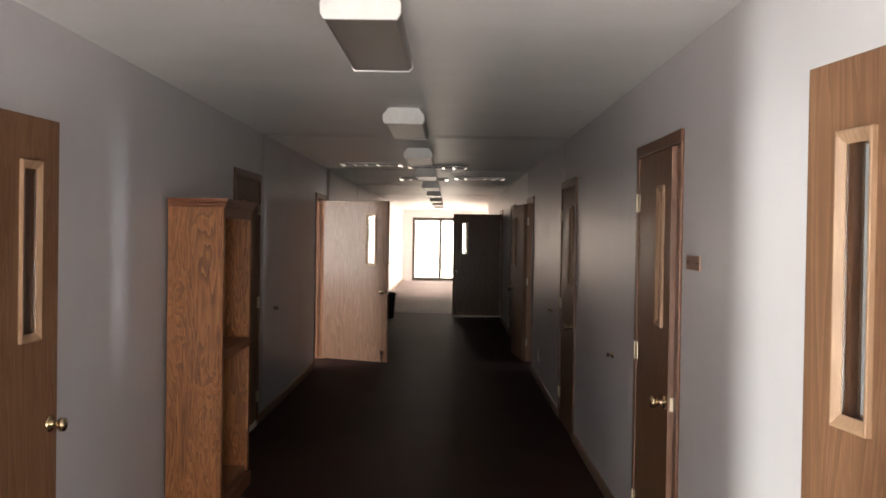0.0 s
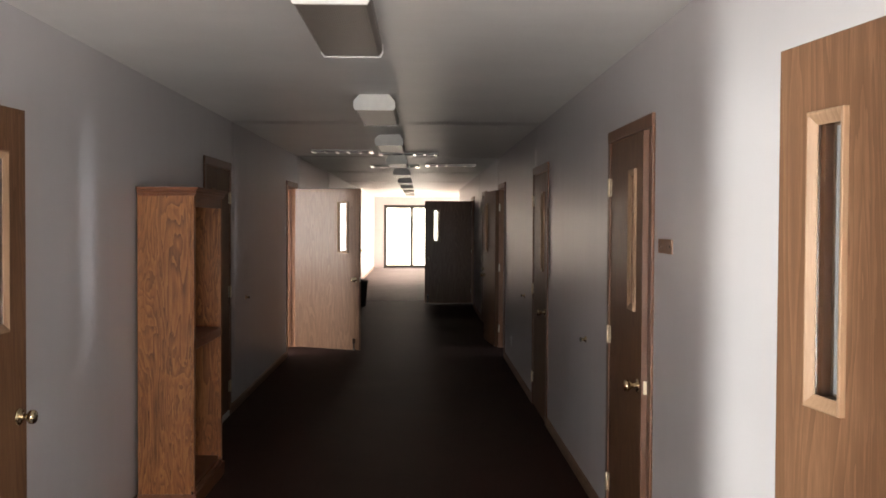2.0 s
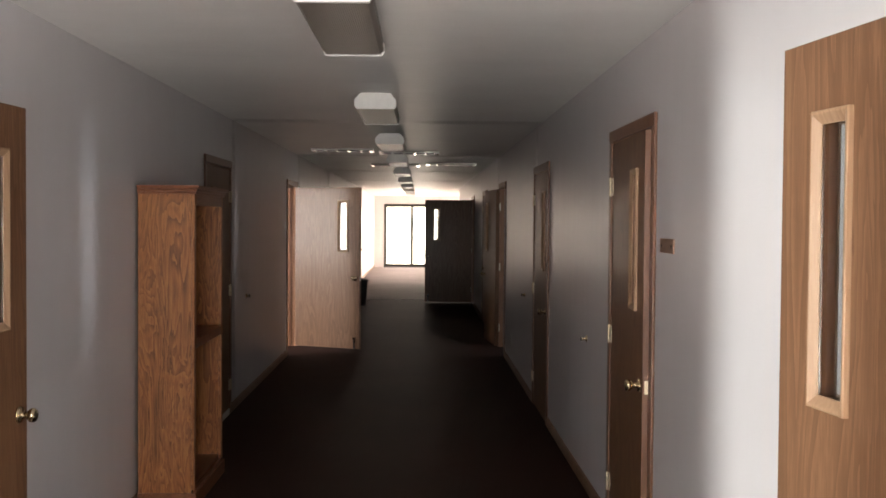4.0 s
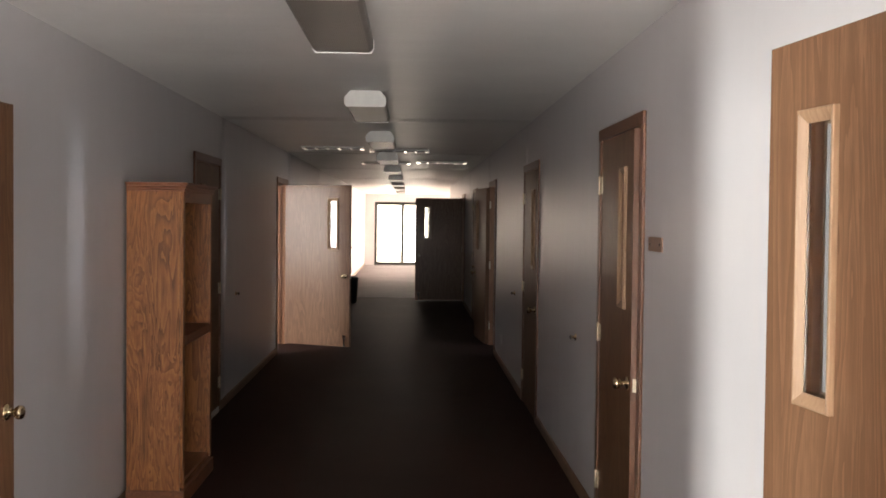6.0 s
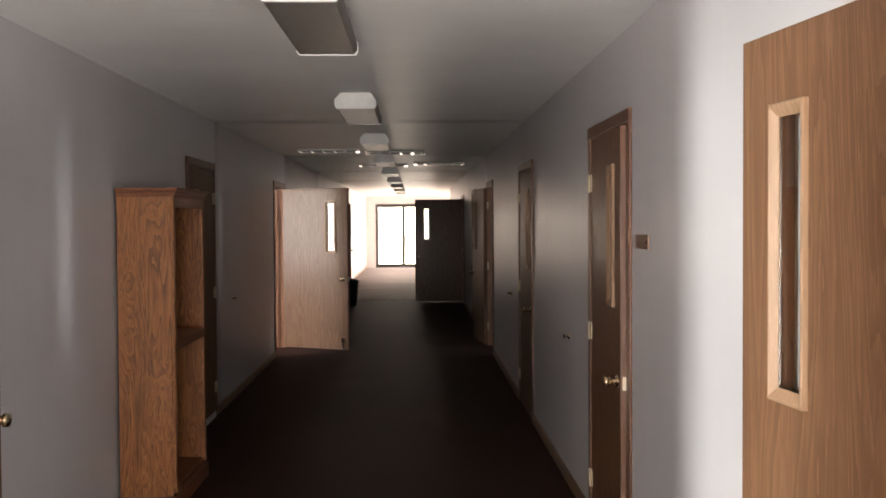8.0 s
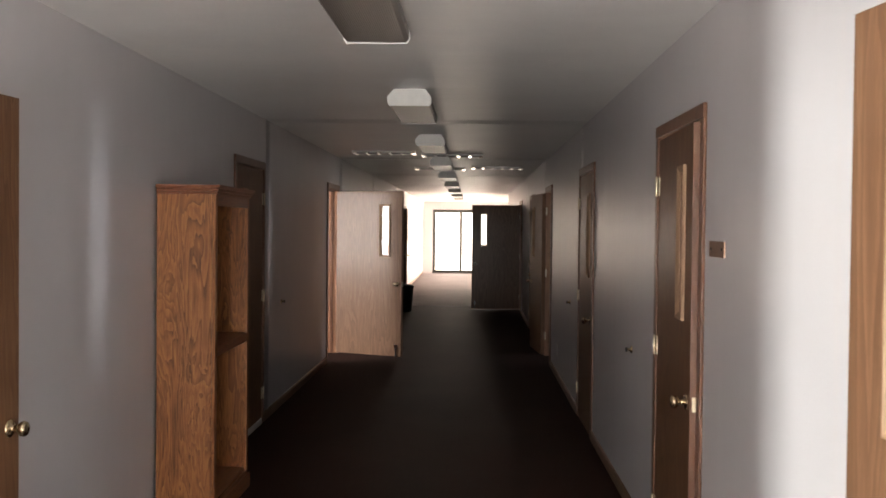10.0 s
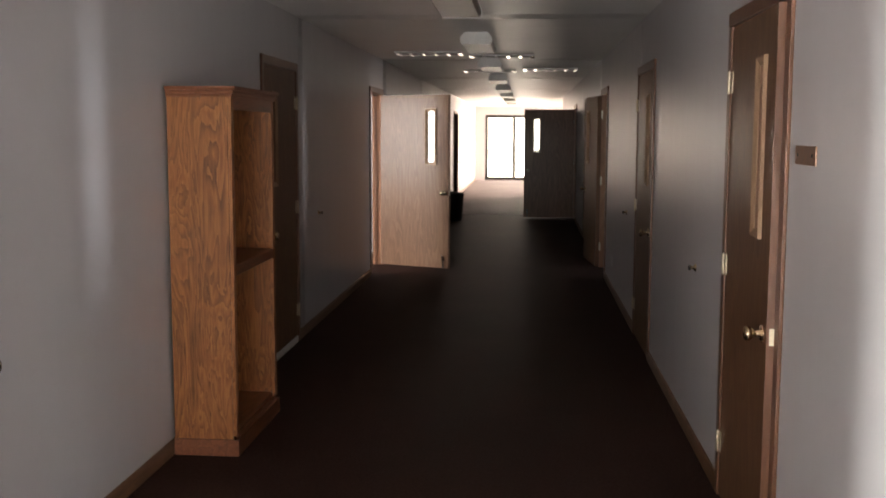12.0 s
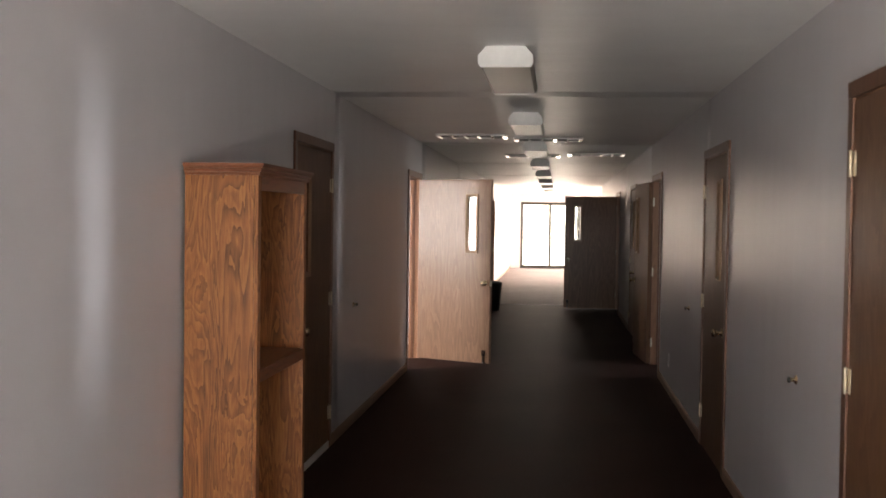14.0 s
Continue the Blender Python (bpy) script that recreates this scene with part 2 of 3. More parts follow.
def mesh_of(name, bm, mat):
    me = bpy.data.meshes.new(name)
    bm.to_mesh(me)
    bm.free()
    me.materials.append(mat)
    return me


def part(name, bm, mat, parent, label=""):
    ob = new(name, mesh_of(name, bm, mat))
    ob.parent = parent
    return tagged(ob, label)


def thing(name, m, label, category, group="", kind=""):
    ob = new(name)
    ob.matrix_world = m
    ob.empty_display_size = 0.1
    return tagged(ob, label, category, group, kind)


def structure(name, bm, mat, label, category):
    return tagged(new(name, mesh_of(name, bm, mat)), label, category, kind="structure")


# ---- the plan ----
WR, WL = 1.06, -1.568          # corridor wall faces
THICK = 0.105
CH = 2.475                     # ceiling
Y0, Y1 = -7.0, 36.0            # ends of the building
YB = -0.5                      # where the corridor opens from the added, unseen lobby
XL, XR = -6.0, 5.5             # outer wall faces
YA = 27.6                      # where the far lobby opens to the right
CLEAR, HEAD = 0.94, 2.05       # doorway

# hinge (far jamb), degrees open, clear width
RIGHT = [(1.465, 173.0, CLEAR), (5.43, 1.8, CLEAR), (9.19, 0.0, 0.96), (13.37, 174.7, CLEAR), (16.9, 0.0, CLEAR), (20.65, 90.0, CLEAR)]
LEFT = [(2.945, 176.0, CLEAR), (8.63, 0.0, CLEAR), (13.355, 66.0, CLEAR), (17.6, 0.0, CLEAR), (26.6, 6.0, CLEAR)]


def pierced_wall(x0, x1, openings, start=Y0 - 0.2, stop=Y1 + 0.2):
    """A wall along y with openings (y0, y1, z0, z1)."""
    bm = bmesh.new()
    y = start
    for a, b, z0, z1 in sorted(openings):
        box(bm, x0, x1, y, a, 0, CH)
        if z0 > 0:
            box(bm, x0, x1, a, b, 0, z0)
        box(bm, x0, x1, a, b, z1, CH)
        y = b
    box(bm, x0, x1, y, stop, 0, CH)
    bmesh.ops.remove_doubles(bm, verts=bm.verts, dist=0.0001)
    bmesh.ops.recalc_face_normals(bm, faces=bm.faces)
    return bm


def rough(doors):
    return [(h - w - 0.02, h + 0.02, 0, HEAD + 0.02) for h, _, w in doors]


structure("floor", board(XL - 0.2, XR + 0.2, Y0 - 0.2, 21.35, -0.15, 0, 0), CARPET, "dark brown looped commercial carpet, worn and flecked", "carpet")
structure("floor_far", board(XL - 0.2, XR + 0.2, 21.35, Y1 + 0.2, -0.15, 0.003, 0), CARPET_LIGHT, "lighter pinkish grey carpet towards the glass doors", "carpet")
# pale floor added out of view, throws light up at the near ceiling
structure("floor_bounce", board(XL, XR, Y0, YB - 0.3, 0.0005, 0.006, 0), BOUNCE, "unseen pale floor added behind the start to bounce light up", "floor")
structure("ceiling", board(XL - 0.2, XR + 0.2, Y0 - 0.2, Y1 + 0.2, CH, CH + 0.15, 0), CEIL, "flat off-white painted plasterboard ceiling", "ceiling")
structure("wall_right", pierced_wall(WR, WR + THICK, rough(RIGHT), YB, YA), WALL, "pale grey semi-gloss painted corridor wall", "wall")
structure("wall_left", pierced_wall(WL - THICK, WL, rough(LEFT), YB), WALL, "pale grey semi-gloss painted corridor wall", "wall")
structure("wall_outer_left", pierced_wall(XL - 0.15, XL, [(1.6, 2.4, 0.8, 2.3), (9.0, 10.8, 0.8, 2.3)]), WALL, "pale grey painted outer classroom wall", "wall")
structure("wall_outer_right", pierced_wall(XR, XR + 0.15, [(-5.6, -2.8, 0.85, 2.35), (4.05, 4.55, 0.85, 2.35), (7.45, 7.8, 0.85, 2.35), (12.3, 13.5, 0.85, 2.3), (28.4, 35.4, 0.3, 2.2)]), WALL, "pale grey painted outer classroom wall", "wall")


def end_wall(x0, x1, y0, y1, gx0, gx1, gz):
    bm = bmesh.new()
    box(bm, x0, gx0, y0, y1, 0, CH)
    box(bm, gx0, gx1, y0, y1, gz, CH)
    box(bm, gx1, x1, y0, y1, 0, CH)
    bmesh.ops.remove_doubles(bm, verts=bm.verts, dist=0.0001)
    bmesh.ops.recalc_face_normals(bm, faces=bm.faces)
    return bm


structure("wall_end", end_wall(XL, XR, Y1, Y1 + 0.15, -1.24, 0.7, 2.2), WALL, "white painted end wall round glass doors", "wall")
YE = -3.0                      # added glazed entrance, never seen, between the two halves of the lobby
structure("wall_fill_entrance", end_wall(WL, WR, YE - 0.15, YE, -1.24, 0.7, 2.2), WALL, "unseen added wall behind the start, round the fill lamp's glazed opening", "wall")
# added walls, unseen, that close in the entrance lamp
for x in (WL - THICK, WR):
    structure("wall_fill_porch", board(x, x + THICK, Y0, YE, 0, CH, 0), WALL, "unseen added wall enclosing the fill lamp behind the start", "wall")


def fill_lobby_wall():
    bm = bmesh.new()
    x = XL
    for x0, x1 in ((-5.4, -3.4), (2.9, 4.8)):
        box(bm, x, x0, Y0 - 0.15, Y0, 0, CH)
        box(bm, x0, x1, Y0 - 0.15, Y0, 0, 0.1)
        box(bm, x0, x1, Y0 - 0.15, Y0, 2.3, CH)
        x = x1
    box(bm, x, XR, Y0 - 0.15, Y0, 0, CH)
    bmesh.ops.remove_doubles(bm, verts=bm.verts, dist=0.0001)
    bmesh.ops.recalc_face_normals(bm, faces=bm.faces)
    return bm


# made-up wall out of view; its openings shape the fill from behind
structure("wall_fill_lobby", fill_lobby_wall(), WALL, "unseen added wall behind the start with tall openings for fill light", "wall")
for y in (-0.6, 4.7, 8.76, 14.6, 19.0):
    structure("partition_wall", board(XL, WL - THICK, y, y + 0.12, 0, CH, 0), WALL, "pale grey painted classroom partition", "wall")
for y in (3.2, 7.3, 11.2, 15.2, 18.8, 22.5, YA - 0.12):
    structure("partition_wall", board(WR + THICK, XR, y, y + 0.12, 0, CH, 0), WALL, "pale grey painted classroom partition", "wall")


# taped joints between the building's sections, standing slightly proud
def crown(width, height, steps=14):
    return [(width * (k / steps - 0.5), height * math.cos(math.pi * (k / steps - 0.5)) ** 2) for k in range(steps + 1)]


def smooth(bm):
    for f in bm.faces:
        f.smooth = len(f.verts) == 4
    return bm


def wall_joint(side, y, width, z0):
    face = WR if side > 0 else WL
    outline = [(face - side * (h - 0.0005), y + a) for a, h in crown(width, 0.0045)]
    structure("wall_joint", smooth(prism(outline, (z0, CH), "z")), WALL, "painted taped joint in the corridor wall", "wall joint")


for y, width in ((8.85, 0.42), (13.52, 0.42), (17.75, 0.42), (22.0, 0.42)):
    outline = [(y + a, CH - h + 0.0005) for a, h in crown(width, 0.003)]
    structure("ceiling_joint", smooth(prism(outline, (WL, WR), "x")), CEIL, "painted taped joint across the ceiling", "ceiling joint")
for side, y, width, z0 in ((-1, 8.86, 0.2, 0.076), (-1, 13.62, 0.36, 0.076), (-1, 18.0, 0.3, 0.076), (1, 9.12, 0.16, HEAD + 0.08), (1, 13.66, 0.3, 0.076), (1, 18.0, 0.3, 0.076)):
    wall_joint(side, y, width, z0)


# baseboards between the doorways
def skirting(side, doors, extra=()):
    ends = sorted([(h - w - 0.062, h + 0.062) for h, _, w in doors] + list(extra))
    y = YB
    for a, b in ends + [(Y1, Y1)]:
        if a - y > 0.05:
            if side > 0:
                outline = [(WR, 0), (WR - 0.013, 0), (WR - 0.013, 0.055), (WR - 0.006, 0.072), (WR, 0.075)]
            else:
                outline = [(WL, 0), (WL + 0.013, 0), (WL + 0.013, 0.055), (WL + 0.006, 0.072), (WL, 0.075)]
            structure("baseboard", prism(outline, (y, a)), TRIM_Y, "brown stained oak baseboard along the corridor wall", "baseboard")
        y = b


skirting(1, RIGHT, [(YA, Y1)])
skirting(-1, LEFT)

# ---- doorways and doors ----


def casing_piece(x_face, out, y0, y1, z0, z1):
    """A flat casing with eased edges against the corridor face of a wall."""
    a, b = sorted((x_face, x_face + out))
    return board(a, b, y0, y1, z0, z1, 0.004, 2)


def door_frame(side, hinge, width):
    face = WR if side > 0 else WL
    back = face + side * THICK
    m = pose(face, hinge - width / 2, 0)
    fr = thing("door_frame", m, "stained oak door frame with flat casing round a corridor doorway", "door frame", "corridor door frames", "structure")
    h = width / 2
    d = sorted((0.0, side * THICK))
    for ya, yb in ((-h - 0.02, -h), (h, h + 0.02)):
        part("jamb", board(d[0] - 0.004, d[1] + 0.004, ya, yb, 0, HEAD, 0.0015), JAMB, fr)
    part("head_jamb", board(d[0] - 0.004, d[1] + 0.004, -h - 0.02, h + 0.02, HEAD, HEAD + 0.02, 0.0015), JAMB, fr)
    for out, x in ((-side * 0.015, 0.0), (side * 0.015, side * THICK)):
        for ya, yb in ((-h - 0.065, -h - 0.006), (h + 0.006, h + 0.065)):
            part("casing", casing_piece(x, out, ya, yb, 0, HEAD + 0.006), TRIM, fr)
        part("head_casing", casing_piece(x, out * 1.15, -h - 0.065, h + 0.065, HEAD + 0.006, HEAD + 0.066), TRIM, fr)
    # stop bead that the leaf closes against
    s0, s1 = sorted((side * 0.056, side * 0.09))
    for ya, yb in ((-h, -h + 0.011), (h - 0.011, h)):
        part("stop_bead", board(s0, s1, ya, yb, 0, HEAD - 0.011, 0.001), TRIM, fr)
    part("stop_bead", board(s0, s1, -h, h, HEAD - 0.011, HEAD, 0.001), TRIM, fr)
    part("strike_plate", board(*sorted((side * 0.012, side * 0.04)), -h - 0.001, -h + 0.002, 0.87, 0.94, 0), BRASS, fr, "brass strike plate")
    return fr


T = 0.044


def knob_set(sign):
    """Round knob on a rose; sign gives the side of the leaf it stands out from."""
    k = lathe([(0.032, 0), (0.032, 0.004), (0.027, 0.009), (0.012, 0.011), (0.011, 0.03), (0.018, 0.036), (0.026, 0.046), (0.027, 0.056), (0.023, 0.064), (0.012, 0.067)], 20)
    return turned(k, pose(0, 0, 0, -90 * sign))


def frame_bar(length, width, depth):
    """A moulded bar from the origin along z with mitred ends, sloping towards its inner edge (positive x)."""
    bm = bmesh.new()
    prof = [(0, 0), (0, depth * 0.82), (width * 0.05, depth * 0.95), (width * 0.12, depth), (width * 0.24, depth * 0.98), (width * 0.36, depth * 0.88), (width * 0.9, depth * 0.3), (width, depth * 0.2), (width, 0)]
    lower = [bm.verts.new((x, y, x)) for x, y in prof]
    upper = [bm.verts.new((x, y, length - x)) for x, y in prof]
    bm.faces.new(lower)
    bm.faces.new(list(reversed(upper)))
    for i in range(len(prof)):
        j = (i + 1) % len(prof)
        bm.faces.new((lower[i], upper[i], upper[j], lower[j]))
    bmesh.ops.recalc_face_normals(bm, faces=bm.faces)
    return bm


def door(number, side, hinge, opened, clear, holder=False):
    """A leaf hung at the far jamb that opens into the corridor. Local x runs from the hinge, y through the leaf."""
    w = clear - 0.01
    x_pivot = WR - 0.008 if side > 0 else WL + 0.008
    angle = -90 - side * opened
    state = "closed" if opened < 1 else "slightly ajar" if opened < 20 else "standing open across the corridor" if opened < 100 else "folded back open against the wall"
    dr = thing("door_%d" % number, pose(x_pivot, hinge, 0, 0, 0, angle), "flush oak veneer classroom door with narrow vision panel, " + state, "door", "corridor doors", "structure")
    s = side
    ya, yb = sorted((0.0, s * T))
    z0, z1 = 0.014, HEAD - 0.006
    # vision opening
    v0, v1, vz0, vz1 = w - 0.296, w - 0.174, 1.245, 1.865
    bm = bmesh.new()
    xs, zs = (0.003, v0, v1, w), (z0, vz0, vz1, z1)
    for i in range(3):
        for j in range(3):
            if i != 1 or j != 1:
                box(bm, xs[i], xs[i + 1], ya, yb, zs[j], zs[j + 1])
    bmesh.ops.remove_doubles(bm, verts=bm.verts, dist=0.0001)
    bm.verts.index_update()
    seen, doomed = {}, []
    for f in bm.faces:
        seen.setdefault(tuple(sorted(v.index for v in f.verts)), []).append(f)
    for fs in seen.values():
        if len(fs) > 1:
            doomed += fs
    bmesh.ops.delete(bm, geom=doomed, context="FACES_ONLY")
    bmesh.ops.recalc_face_normals(bm, faces=bm.faces)
    leaf = part("leaf", bm, DOOR, dr)
    part("glass_pane", board(v0 + 0.0005, v1 - 0.0005, *sorted((s * (T - 0.012), s * (T - 0.006))), vz0 + 0.0005, vz1 - 0.0005, 0), DOOR_GLASS, dr, "narrow grey-tinted glass").visible_shadow = False
    # moulded frames on both faces
    bw, bd = 0.03, 0.015
    o0, o1, oz0, oz1 = v0 - 0.018, v1 + 0.018, vz0 - 0.018, vz1 + 0.018
    for y, flip in ((yb, 1), (ya, -1)):
        up = turned(frame_bar(oz1 - oz0, bw, bd), Matrix.Translation((o0, y, oz0)) @ Matrix.Diagonal((1, flip, 1, 1)))
        dn = turned(frame_bar(oz1 - oz0, bw, bd), Matrix.Translation((o1, y, oz0)) @ Matrix.Diagonal((-1, flip, 1, 1)))
        lo = turned(frame_bar(o1 - o0, bw, bd), Matrix.Translation((o0, y, oz0)) @ Matrix.Diagonal((1, flip, 1, 1)) @ Matrix(((0, 0, 1, 0), (0, 1, 0, 0), (1, 0, 0, 0), (0, 0, 0, 1))))
        hi = turned(frame_bar(o1 - o0, bw, bd), Matrix.Translation((o0, y, oz1)) @ Matrix.Diagonal((1, flip, -1, 1)) @ Matrix(((0, 0, 1, 0), (0, 1, 0, 0), (1, 0, 0, 0), (0, 0, 0, 1))))
        for b in (up, dn, lo, hi):
            bmesh.ops.recalc_face_normals(b, faces=b.faces)
            part("vision_frame", b, PALE, dr, "pale oak moulding")
    # pale beads lining the opening either side of the glass
    for y0, y1 in (sorted((s * 0.001, s * (T - 0.0125))),):
        for xa, xb, za, zb in ((v0, v0 + 0.006, vz0, vz1), (v1 - 0.006, v1, vz0, vz1), (v0 + 0.006, v1 - 0.006, vz0, vz0 + 0.006), (v0 + 0.006, v1 - 0.006, vz1 - 0.006, vz1)):
            part("glazing_bead", board(xa, xb, y0, y1, za, zb, 0), TRIM, dr)
    # knobs, latch, hinges
    for y, sg in ((yb, 1), (ya, -1)):
        k = part("knob", knob_set(sg), BRASS, dr, "round brass knob")
        k.location = (w - 0.065, y, 0.90)
    part("edge_band", board(w, w + 0.0012, ya + 0.0005, yb - 0.0005, z0, z1, 0), TRIM, dr, "darker reddish edge band")
    part("latch_plate", board(w + 0.0013, w + 0.003, s * T / 2 - 0.0125, s * T / 2 + 0.0125, 0.87, 0.93, 0), IVORY, dr, "brass latch plate")
    for z in (0.25, 1.04, 1.82):
        knuckle = turned(lathe([(0.004, -0.004), (0.007, 0), (0.007, 0.09), (0.004, 0.094)], 12), pose(-0.003, -s * 0.011, z - 0.045))
        plate = board(0.002, 0.034, *sorted((-s * 0.0018, 0.0)), z - 0.045, z + 0.045, 0)
        part("hinge", joined(knuckle, plate), IVORY, dr, "pale brass butt hinge")
    if holder:
        y = s * T
        body = board(w - 0.085, w - 0.045, *sorted((y, y + s * 0.018)), 0.10, 0.16, 0.003)
        arm = board(w - 0.073, w - 0.057, *sorted((y + s * 0.006, y + s * 0.02)), 0.035, 0.12, 0.003)
        part("door_holder", joined(body, arm), CHROME, dr, "kick-down door holder")
        foot = turned(lathe([(0.011, 0), (0.013, 0.015), (0.01, 0.02)], 12), pose(w - 0.065, y + s * 0.013, 0.016))
        part("holder_foot", foot, RUBBER, dr, "rubber foot")
    return dr


count = 0
for side, doors in ((1, RIGHT), (-1, LEFT)):
    for hinge, opened, width in doors:
        count += 1
        door_frame(side, hinge, width)
        door(count, side, hinge, opened, width, holder=opened > 20)

# ---- glass doors at the far end, and an added unseen pair behind ----


def glass_entrance(number, y, facing):
    e = thing("glass_door_%d" % number, pose(-0.27, y, 0, 0, 0, facing), "pair of glazed doors in dark metal frames, bright daylight beyond", "glass door", "", "structure")
    for x0, x1 in ((-0.97, -0.92), (0.92, 0.97)):
        part("frame_post", board(x0, x1, 0.02, 0.1, 0, 2.2, 0.002), STEEL_DARK, e)
    part("frame_head", board(-0.92, 0.92, 0.02, 0.1, 2.14, 2.2, 0.002), STEEL_DARK, e)
    part("threshold", board(-0.92, 0.92, 0.02, 0.1, 0, 0.02, 0.002), STEEL_DARK, e)
    for sx in (-1, 1):
        a, b = sorted((sx * 0.004, sx * 0.916))
        leaf = part("door_leaf", joined(board(a, a + 0.045, 0.035, 0.08, 0.024, 2.136, 0.002), board(b - 0.045, b, 0.035, 0.08, 0.024, 2.136, 0.002), board(a + 0.045, b - 0.045, 0.035, 0.08, 2.09, 2.136, 0.002), board(a + 0.045, b - 0.045, 0.035, 0.08, 0.024, 0.12, 0.002)), STEEL_DARK, e)
        pane = part("glass_pane", board(a + 0.04, b - 0.04, 0.055, 0.061, 0.115, 2.095, 0), GLASS, leaf, "clear glass")
        pane.visible_shadow = False
        part("push_bar", joined(board(a + 0.03, b - 0.03, -0.012, 0.008, 1.0, 1.03, 0.004), board(a + 0.03, a + 0.06, 0.008, 0.035, 0.995, 1.035, 0.002), board(b - 0.06, b - 0.03, 0.008, 0.035, 0.995, 1.035, 0.002)), CHROME, leaf, "metal push bar")


glass_entrance(1, Y1, 0)
# made-up pair behind the start, only there for the fill lamp outside it
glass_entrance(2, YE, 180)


def window(number, x, y0, y1, z0, z1, side, lights, place=None):
    wd = thing("window_%d" % number, place or pose(x, (y0 + y1) / 2, z0), "white framed window placed out of view to let in daylight", "window", "", "structure")
    h, t = (y1 - y0) / 2, z1 - z0
    a, b = sorted((side * 0.03, side * 0.09))
    fw = 0.02 if h < 0.3 else 0.04
    for ya, yb in ((-h, -h + fw), (h - fw, h)):
        part("window_frame", board(a, b, ya, yb, 0, t, 0.002), WHITE_METAL, wd)
    for za, zb in ((0, fw), (t - fw, t)):
        part("window_frame", board(a, b, -h + fw, h - fw, za, zb, 0.002), WHITE_METAL, wd)
    for k in range(1, lights):
        y = -h + 2 * h * k / lights
        part("mullion", board(a, b, y - 0.02, y + 0.02, fw, t - fw, 0.002), WHITE_METAL, wd)
    g = part("glass_pane", board((a + b) / 2 - 0.003, (a + b) / 2 + 0.003, -h + fw - 0.01, h - fw + 0.01, fw - 0.01, t - fw + 0.01, 0), GLASS, wd)
    g.visible_shadow = False


window(1, XL, 1.6, 2.4, 0.8, 2.3, -1, 1)
window(2, XL, 9.0, 10.8, 0.8, 2.3, -1, 2)
# next three, unseen, were added to go with lamps RIGHT0 to RIGHT2
window(8, XR, 4.05, 4.55, 0.85, 2.35, 1, 1)
window(9, XR, 7.45, 7.8, 0.85, 2.35, 1, 1)
window(3, XR, -5.6, -2.8, 0.85, 2.35, 1, 1)
window(4, XR, 28.4, 35.4, 0.3, 2.2, 1, 4)
window(7, XR, 12.3, 13.5, 0.85, 2.3, 1, 1)

# two windows added for the fill lamps behind the start, out of view
window(5, 0, -0.95, 0.95, 0.1, 2.3, -1, 1, pose(3.85, Y0, 0.1, 0, 0, 90))
window(6, 0, -1.0, 1.0, 0.1, 2.3, -1, 1, pose(-4.4, Y0, 0.1, 0, 0, 90))


# ---- ceiling ----


def ceiling_light(y):
    """Wraparound fluorescent fitting, switched off."""
    L, W = 1.17, 0.139
    f = thing("ceiling_light", pose(-0.272, y, CH), "unlit wraparound fluorescent ceiling light with white end caps", "ceiling light", "corridor ceiling lights")
    cap = [(-W + 0.04, 0), (W - 0.04, 0), (W, -0.045), (W, -0.085), (W - 0.012, -0.105), (-W + 0.012, -0.105), (-W, -0.085), (-W, -0.045)]
    part("end_cap", bevel(prism(cap, (0, 0.02)), 0.0015, 1), WHITE_METAL, f, "white enamelled end cap")
    part("end_cap", bevel(prism(cap, (L - 0.02, L)), 0.0015, 1), WHITE_METAL, f, "white enamelled end cap")
    body = [(-W + 0.045, 0), (W - 0.045, 0), (W - 0.045, -0.035), (-W + 0.045, -0.035)]
    part("housing", prism(body, (0.02, L - 0.02)), WHITE_METAL, f)
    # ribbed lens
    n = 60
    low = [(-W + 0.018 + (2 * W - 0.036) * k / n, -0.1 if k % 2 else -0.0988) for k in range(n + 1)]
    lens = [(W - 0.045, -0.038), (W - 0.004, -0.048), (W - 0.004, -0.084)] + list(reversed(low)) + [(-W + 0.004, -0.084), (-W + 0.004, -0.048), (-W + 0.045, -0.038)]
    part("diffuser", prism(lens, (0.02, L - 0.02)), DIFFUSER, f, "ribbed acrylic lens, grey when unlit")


for y in (3.46, 6.82, 10.03, 13.22, 16.5, 19.9, 23.2, 26.4, 29.7):
    ceiling_light(y)


def slot_grille(x, y):
    """Slot grille: long rails, cross bars and polished end plates, dark behind."""
    g = thing("ceiling_grille", pose(x, y - 0.17, CH), "slotted metal ceiling air grille with polished cross bars", "air grille", "corridor ceiling grilles")
    L, W = 0.73, 0.34
    # shade inside the slots is a flat near-black sheet, no duct above
    part("backing", board(0.01, L - 0.01, 0.01, W - 0.01, -0.012, -0.004, 0), DARK, g, "flat dark sheet standing for the shade behind the slots")
    for y0, y1 in ((0, 0.012), (W - 0.012, W)):
        part("rail", board(0, L, y0, y1, -0.022, 0, 0.002), GRILLE, g)
    for k in range(6):
        x0 = k * (L - 0.05) / 5 + (0.0 if k in (0, 5) else 0.014)
        part("cross_bar", board(x0 + 0.001, x0 + (0.05 if k in (0, 5) else 0.03), 0.013, W - 0.013, -0.027, 0, 0.001), CHROME, g)


for x, y in ((-1.26, 12.34), (-0.48, 12.74), (-0.715, 15.6), (0.11, 15.22)):
    slot_grille(x, y)

# ---- bookcase ----


